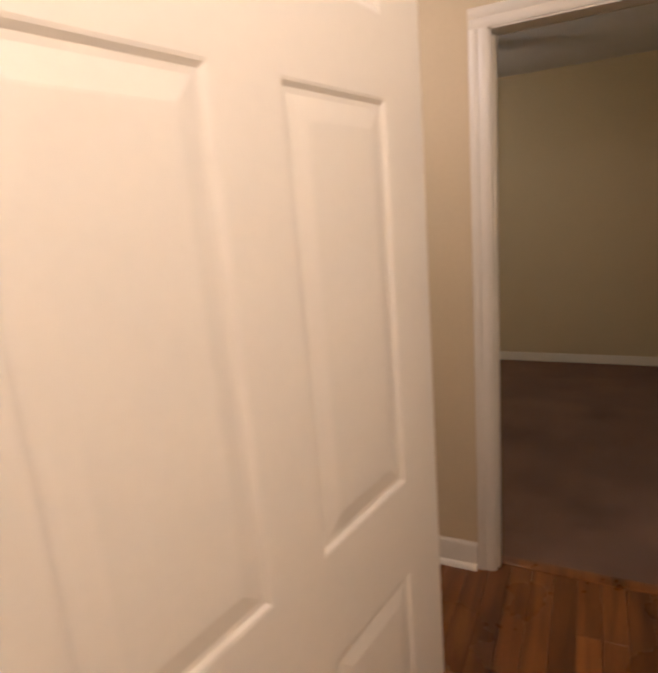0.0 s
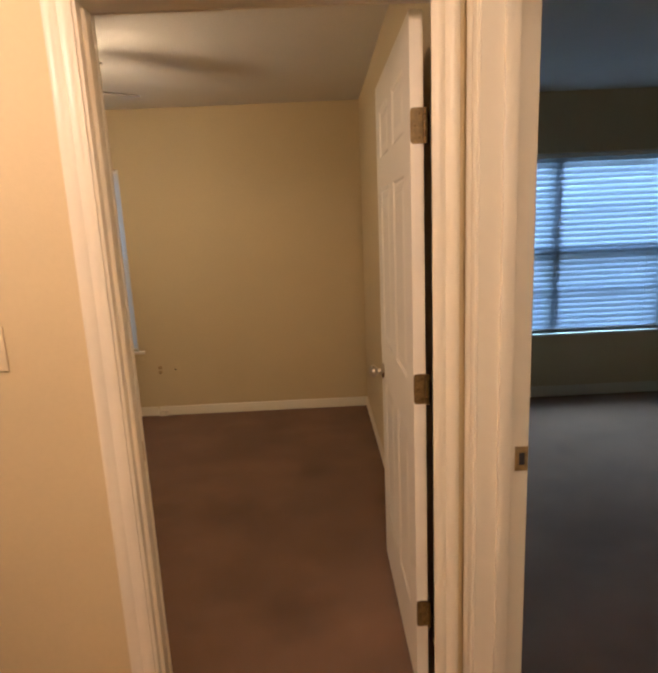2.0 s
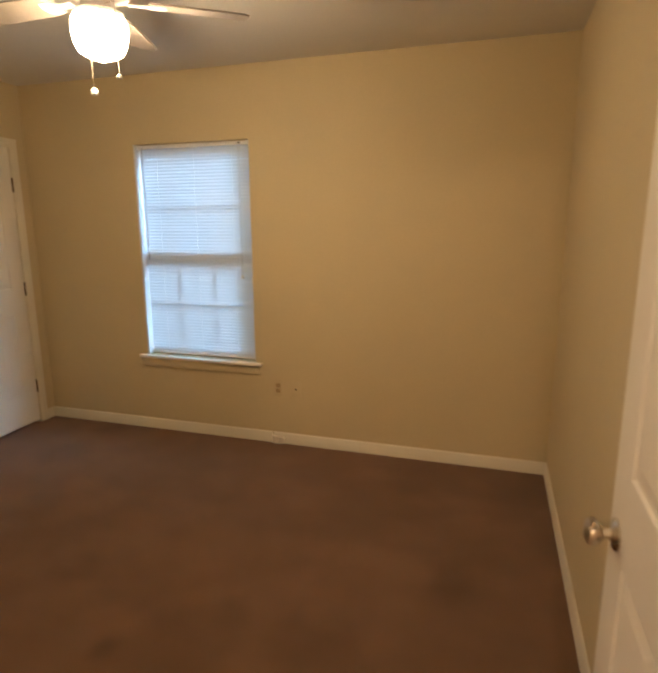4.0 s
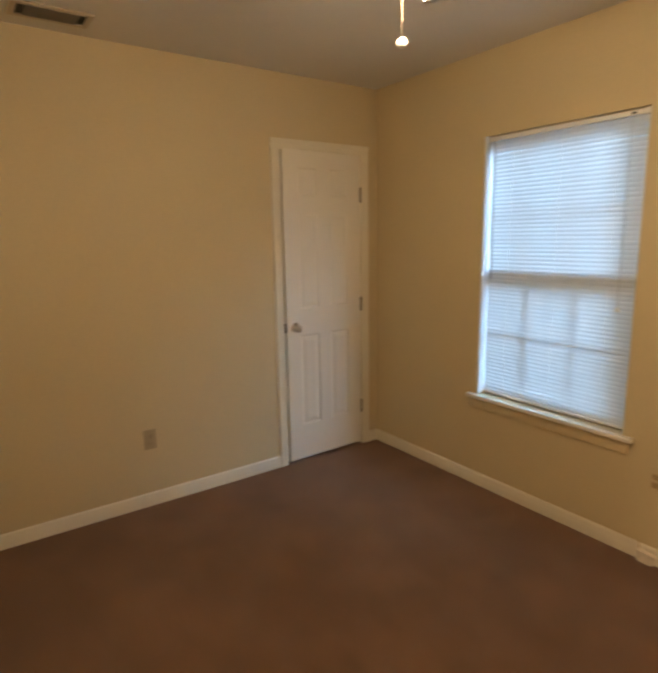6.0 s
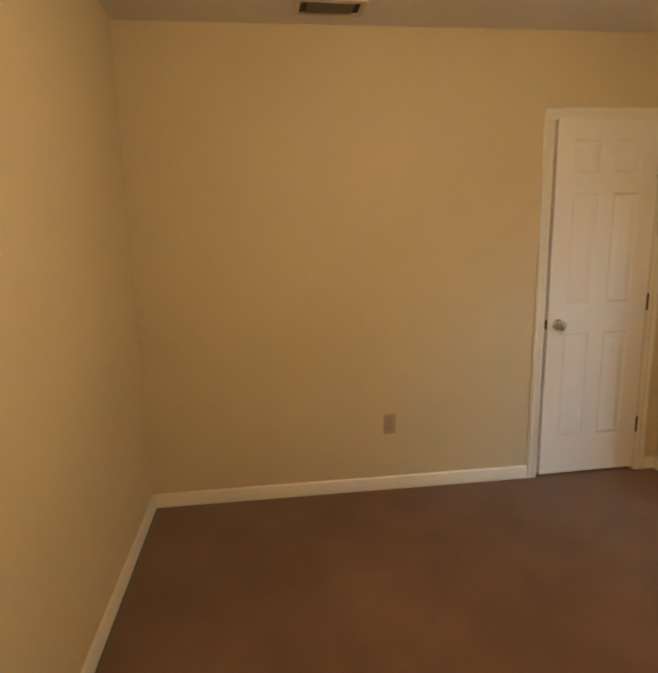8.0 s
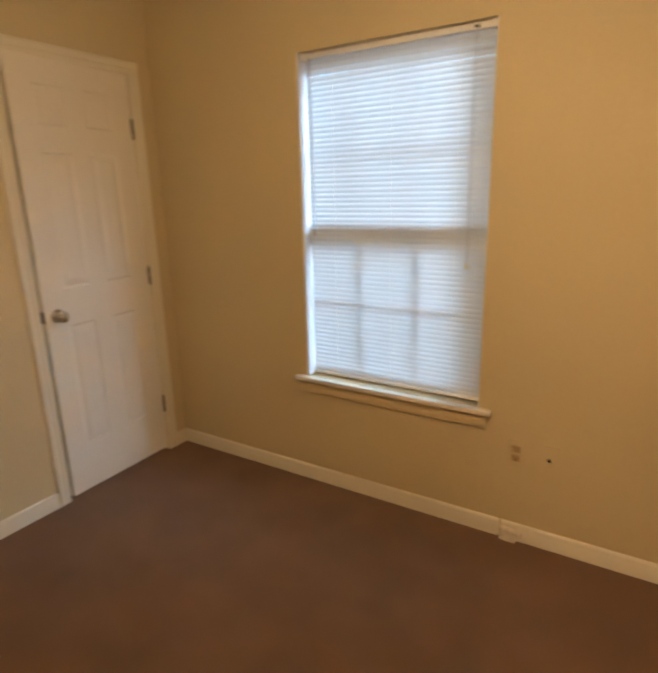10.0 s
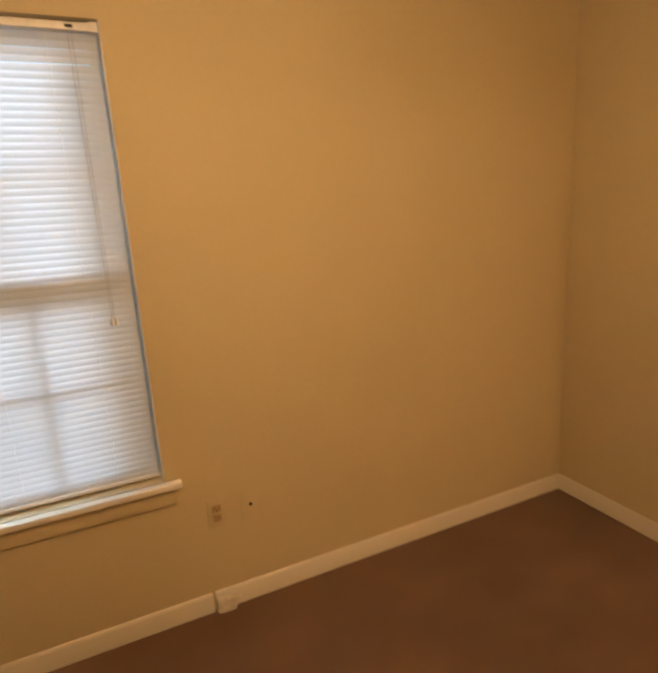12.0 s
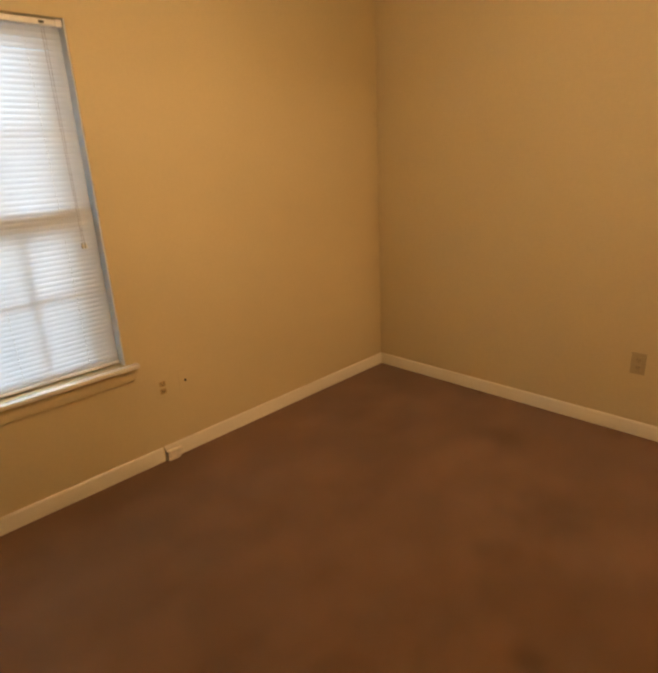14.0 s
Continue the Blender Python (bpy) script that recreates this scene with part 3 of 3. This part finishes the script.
def mini_blind(name, label, x0, x1, z0, z1, tilt=71, pitch=0.0215, y=0.040, wand=True):
    t = thing(name, label, "window blind")
    rng = random.Random(5)
    head = part("head_rail", box(bmesh.new(), x0, x1, y - 0.015, y + 0.013, z1 - 0.022, z1, bevel=0.002), WHITEP, t, "white metal head rail")
    part("bracket", boxes((x1 - 0.024, x1 + 0.003, y - 0.019, y + 0.014, z1 - 0.025, z1 + 0.002), bevel=0.001), WHITEP, head)
    part("bracket", boxes((x0 - 0.003, x0 + 0.020, y - 0.018, y + 0.014, z1 - 0.025, z1 + 0.002), bevel=0.001), WHITEP, head)
    part("cord_lock", boxes((x1 - 0.085, x1 - 0.065, y - 0.018, y - 0.012, z1 - 0.017, z1 - 0.008)), DARK, head)
    me = slat_mesh(x1 - x0 - 0.008, tilt, pitch * 1.15, SLAT if wand else DIM_BLUE_SLAT)
    n = int((z1 - 0.034 - z0 - 0.012) / pitch)
    for k in range(n + 1):
        s = new("slat", me)
        sag = 0.7 if k > 3 else 5.0
        s.matrix_basis = pose((x0 + x1) / 2, y + 0.011, z1 - 0.034 - k * pitch + rng.uniform(-0.0003, 0.0003), rng.uniform(-0.9, 0.9), rng.uniform(-0.06, 0.06) * sag, 0)
        s.parent = t
    part("bottom_rail", box(bmesh.new(), x0 + 0.002, x1 - 0.002, y - 0.002, y + 0.018, z0, z0 + 0.011, bevel=0.003), WHITEP, t)
    for x in (x0 + 0.14, (x0 + x1) / 2, x1 - 0.14):
        bm = bmesh.new()
        for dy in (-0.0125, 0.0125):
            cyl(bm, (x, y + 0.011 + dy * 0.5, z0 + 0.01), (x, y + 0.011 + dy * 0.5, z1 - 0.03), 0.0007, n=5)
        part("ladder_cord", bm, WHITEP, t)
    if wand:
        w = part("tilt_wand", cyl(cyl(bmesh.new(), (x0 + 0.040, y - 0.020, z1 - 0.035), (x0 + 0.052, y - 0.032, z1 - 0.77), 0.0034, n=6), (x0 + 0.040, y - 0.018, z1 - 0.020), (x0 + 0.040, y - 0.020, z1 - 0.04), 0.002, n=6), WANDM, t, "thin grey tilt wand")
        bm = bmesh.new()
        xe = x1 - 0.075
        for dx in (-0.006, 0.004):
            cyl(bm, (xe + dx, y - 0.02, z1 - 0.03), (xe + dx * 0.7, y - 0.024, 1.165), 0.0010, n=6)
        c = part("pull_cord", bm, CORD, t, "thin grey cord")
        for dx in (-0.007, 0.006):
            part("tassel", lathe(bmesh.new(), ((0, 0.018), (0.003, 0.018), (0.0065, 0.0), (0.006, -0.004), (0, -0.004)), pose(xe + dx, y - 0.024, 1.150), 12), PLASTIC, c, "small plastic tassel")
    return t


CORD = material("grey_cord", (0.45, 0.43, 0.42), 0.7, blotch=0.02, bump=0.0)
WANDM = material("grey_plastic", (0.30, 0.26, 0.26), 0.4, blotch=0.02, bump=0.0)
mini_blind("window_blind", "closed white mini blind glowing with daylight in the window", WX0 + 0.014, WX1 - 0.007, WZ0 + 0.010, WZ1 - 0.004)
mini_blind("window_blind", "white slatted blind of the second bedroom, its slats coloured for the dim blue light", VX0 + 0.015, VX1 - 0.015, VZ0 + 0.02, VZ1 - 0.013, tilt=63, pitch=0.046, wand=False)


# ---------------------------------------------------------------- ceiling fan
def ceiling_fan(at, turn):
    t = thing("ceiling_fan", "white five-blade ceiling fan with a lit glass bowl and pull chains", "ceiling fan")
    x, y = at
    m = pose(x, y, 0)
    part("canopy", lathe(bmesh.new(), ((0, H), (0.075, H), (0.078, H - 0.02), (0.060, H - 0.05), (0.045, H - 0.055), (0, H - 0.055)), m), WHITEP, t)
    part("motor_housing", lathe(bmesh.new(), ((0, H - 0.05), (0.06, H - 0.05), (0.105, H - 0.075), (0.125, H - 0.11), (0.125, H - 0.165), (0.11, H - 0.19), (0.06, H - 0.20), (0, H - 0.20)), m), WHITEP, t)
    part("light_fitter", lathe(bmesh.new(), ((0, H - 0.195), (0.055, H - 0.195), (0.058, H - 0.235), (0.085, H - 0.25), (0.085, H - 0.268), (0, H - 0.268)), m), WHITEP, t)
    part("glass_bowl", lathe(bmesh.new(), ((0.070, 2.222), (0.088, 2.214), (0.094, 2.196), (0.093, 2.158), (0.087, 2.126), (0.074, 2.104), (0.050, 2.091), (0.022, 2.082), (0.010, 2.076), (0, 2.075)), m), GLOBE, t, "glowing opal glass bowl")
    for k in range(5):
        a = radians(turn + 72 * k)
        mb = pose(x, y, H - 0.205, 0, 0, math.degrees(a)) @ pose(0, 0, 0, 10, 0, 0)
        bm = bmesh.new()
        outline = ((0.17, -0.045), (0.24, -0.055), (0.45, -0.063), (0.505, -0.060), (0.525, -0.045), (0.530, 0.0), (0.525, 0.045), (0.505, 0.060), (0.45, 0.063), (0.24, 0.055), (0.17, 0.045))
        lo = [bm.verts.new(mb @ Vector((u, v, -0.003))) for u, v in outline]
        hi = [bm.verts.new(mb @ Vector((u, v, 0.003))) for u, v in outline]
        bm.faces.new(lo[::-1]), bm.faces.new(hi)
        for i in range(len(lo)):
            j = (i + 1) % len(lo)
            bm.faces.new((lo[i], lo[j], hi[j], hi[i]))
        bl = part("blade", bm, BLADE, t, "pale fan blade", smooth=False)
        bm = bmesh.new()
        iron = ((0.10, -0.016), (0.16, -0.012), (0.19, -0.032), (0.225, -0.030), (0.235, 0.0), (0.225, 0.030), (0.19, 0.032), (0.16, 0.012), (0.10, 0.016))
        lo = [bm.verts.new(mb @ Vector((u, v, -0.0075))) for u, v in iron]
        hi = [bm.verts.new(mb @ Vector((u, v, -0.0035))) for u, v in iron]
        bm.faces.new(lo[::-1]), bm.faces.new(hi)
        for i in range(len(lo)):
            j = (i + 1) % len(lo)
            bm.faces.new((lo[i], lo[j], hi[j], hi[i]))
        part("blade_iron", bm, WHITEP, bl)
    for (cx, cy, cz), r in (((1.872, -1.496, 1.992), 0.014), ((2.066, -1.602, 2.004), 0.010)):
        bm = bmesh.new()
        z = cz + 0.012
        while z < H - 0.24:
            lathe(bm, ((0, -0.0016), (0.0017, 0), (0, 0.0016)), pose(cx, cy, z), 6)
            z += 0.0042
        cyl(bm, (cx, cy, cz), (cx, cy, H - 0.24), 0.0006, n=5)
        cyl(bm, (cx, cy, H - 0.24), (x + (cx - x) * 0.45, y + (cy - y) * 0.45, H - 0.23), 0.0014, n=6)
        chain = part("pull_chain", bm, NICKEL, t, "beaded metal pull chain")
        if r > 0.012:
            part("chain_pull", lathe(bmesh.new(), ((0, 0.014), (0.005, 0.013), (0.012, 0.007), (0.0145, 0.0), (0.012, -0.008), (0.006, -0.012), (0, -0.013)), pose(cx, cy, cz), 20), WHITEP, chain, "white ball pull")
        else:
            part("chain_pull", lathe(bmesh.new(), ((0, 0.008), (0.004, 0.008), (0.008, 0.003), (0.011, -0.004), (0.010, -0.005), (0, -0.003)), pose(cx, cy, cz), 18), WHITEP, chain, "white bell pull")
    return t


BLADE = material("pale_blade", (0.36, 0.31, 0.26), 0.5, blotch=0.05, blotch_scale=12, bump=0.05)
ceiling_fan((1.957, -1.545), 36.5)


# ---------------------------------------------------------------- plates, vent and patch
def wall_plate(name, label, category, m, kind, mat):
    """A cover plate in local x, z with its front towards -y."""
    t = thing(name, label, category)
    bm = box(bmesh.new(), -0.035, 0.035, -0.0055 if mat is not WALL else -0.0028, 0.0, -0.0575, 0.0575, bevel=0.0025 if mat is not WALL else 0.0012)
    part("cover_plate", bm, mat, t)
    if kind == "outlet":
        for z in (-0.020, 0.020):
            f = part("receptacle", box(bmesh.new(), -0.0165, 0.0165, -0.0075, -0.005, z - 0.014, z + 0.014, bevel=0.002), RUST if mat is WALL else mat, t)
            part("slots", boxes((-0.008, -0.0055, -0.0082, -0.0074, z - 0.001, z + 0.008), (0.0055, 0.008, -0.0082, -0.0074, z - 0.001, z + 0.007), (-0.0025, 0.0025, -0.0082, -0.0074, z - 0.010, z - 0.005)), DARK, f)
        part("screw", cyl(bmesh.new(), (0, -0.007, 0), (0, -0.005, 0), 0.003, n=10), mat, t)
    elif kind == "switch":
        part("switch_slot", boxes((-0.0055, 0.0055, -0.0062, -0.0053, -0.012, 0.012)), PLASTIC, t)
        part("toggle", boxes((-0.0045, 0.0045, -0.016, -0.006, -0.010, 0.003), bevel=0.0015), WANDM, t, "small toggle")
        for z in (-0.030, 0.030):
            part("screw", cyl(bmesh.new(), (0, -0.0065, z), (0, -0.005, z), 0.003, n=10), mat, t)
    elif kind == "cable":
        part("coaxial_port", cyl(cyl(bmesh.new(), (0, -0.012, 0), (0, -0.005, 0), 0.0048, n=12), (0, -0.008, 0), (0, -0.005, 0), 0.007, n=6), DARK, t, "dark coaxial connector")
    else:
        for z in (-0.041, 0.041):
            part("screw", cyl(bmesh.new(), (0, -0.0065, z), (0, -0.005, z), 0.003, n=10), mat, t)
    t.matrix_world = m
    return t


wall_plate("outlet", "wall-coloured duplex outlet above the baseboard", "outlet", pose(1.954, 0, 0.401), "outlet", WALL)
wall_plate("cable_plate", "wall-coloured cable plate with a dark connector", "wall plate", pose(2.083, 0, 0.401), "cable", WALL)
wall_plate("outlet", "ivory outlet low on the closet wall", "outlet", pose(0, -1.682, 0.397, 0, 0, 90), "outlet", ALMOND)
wall_plate("outlet", "ivory outlet low on the plain wall", "outlet", pose(EX, -1.702, 0.397, 0, 0, -90), "outlet", ALMOND)
wall_plate("light_switch", "white toggle light switch on the hall wall", "light switch", pose(2.507, HS, 1.256), "switch", PLATE)


def ceiling_vent(x0, x1, y0, y1):
    t = thing("ceiling_vent", "painted metal ceiling register with dark louvres", "air vent")
    z = H
    part("backing", boxes((x0 + 0.02, x1 - 0.02, y0 + 0.02, y1 - 0.02, z - 0.0015, z - 0.0005)), DARK, t)
    part("frame", boxes((x0, x1, y0, y0 + 0.022, z - 0.008, z), (x0, x1, y1 - 0.022, y1, z - 0.008, z), (x0, x0 + 0.022, y0 + 0.022, y1 - 0.022, z - 0.008, z), (x1 - 0.022, x1, y0 + 0.022, y1 - 0.022, z - 0.008, z)), VENTM, t)
    n = 7
    for k in range(n):
        x = x0 + 0.026 + (x1 - x0 - 0.052) * (k + 0.5) / n
        bm = bmesh.new()
        bmesh.ops.create_cube(bm, size=1.0, matrix=pose(x, (y0 + y1) / 2, z - 0.007, 0, 52, 0) @ Matrix.Diagonal((0.014, y1 - y0 - 0.105, 0.001, 1)))
        part("slat", bm, LOUVRE, t, smooth=False)
    return t


ceiling_vent(0.130, 0.295, -2.168, -1.850)

# torn plaster patch at the joint of the baseboard
bm = bmesh.new()
rng = random.Random(3)
edge = [(0, 0.058), (0.040, 0.054), (0.088, 0.050), (0.090, 0.022), (0.074, 0.012), (0.070, 0.0005), (0.030, 0.0005), (0, 0.0005)]
lo = [bm.verts.new((1.913 + u, -0.0132, v)) for u, v in edge]
hi = [bm.verts.new((1.914 + u * 0.95, -0.033 + rng.uniform(-0.003, 0.002), max(0.0008, v * 0.92))) for u, v in edge]
bm.faces.new(hi)
for i in range(len(lo)):
    j = (i + 1) % len(lo)
    bm.faces.new((lo[i], lo[j], hi[j], hi[i]))
tagged(link("filler_patch", bm, PLASTER), "torn pale filler patch on the baseboard joint", "filler patch")

# ---------------------------------------------------------------- oak floor of the hall, board by board
floor_hall = structure("floor_hall", boxes((HW, EX, HB, RS + 0.02, -0.06, -0.02), (EX, EW - 0.05, D2B, D2A, -0.06, -0.02)), DARK, "glossy reddish oak strip floor of the hall", "wood floor")
part("threshold", box(bmesh.new(), DX0, DX1, RS - 0.035, RS + 0.022, -0.02, 0.004, bevel=0.003), OAK, floor_hall, "worn oak threshold strip")
part("threshold", box(bmesh.new(), EX + 0.005, EW - 0.048, D2B, D2A, -0.02, 0.002, bevel=0.002), OAK, floor_hall, "oak threshold strip")
BOARD_MESHES = {}


def board(width, length):
    key = (round(width, 3), round(length, 2))
    if key not in BOARD_MESHES:
        bm = bmesh.new()
        x, y, c = width / 2 - 0.0004, length / 2 - 0.0004, 0.0007
        lo = [bm.verts.new(v) for v in ((-x, -y, -0.019), (x, -y, -0.019), (x, y, -0.019), (-x, y, -0.019))]
        md = [bm.verts.new(v) for v in ((-x, -y, -c), (x, -y, -c), (x, y, -c), (-x, y, -c))]
        up = [bm.verts.new(v) for v in ((-x + c, -y + c, 0), (x - c, -y + c, 0), (x - c, y - c, 0), (-x + c, y - c, 0))]
        for p, q in ((lo, md), (md, up)):
            for k in range(4):
                bm.faces.new((p[k], p[(k + 1) % 4], q[(k + 1) % 4], q[k]))
        bm.faces.new(up)
        ob = link("board", bm, OAK)
        BOARD_MESHES[key] = ob.data
        bpy.data.objects.remove(ob)
    return BOARD_MESHES[key]


rng = random.Random(11)
x = EX
while x > HW + 0.01:
    w = min(0.083, x - HW)
    y = RS - 0.036
    while y > HB + 0.01:
        l = min(rng.choice((0.3, 0.45, 0.6, 0.75, 0.9, 1.2)), y - HB)
        if y - l - HB < 0.2:
            l = y - HB
        o = new("board", board(w, l))
        o.matrix_basis = pose(x - w / 2, y - l / 2, rng.uniform(-0.0004, 0.0))
        o.parent = floor_hall
        y -= l
    x -= w
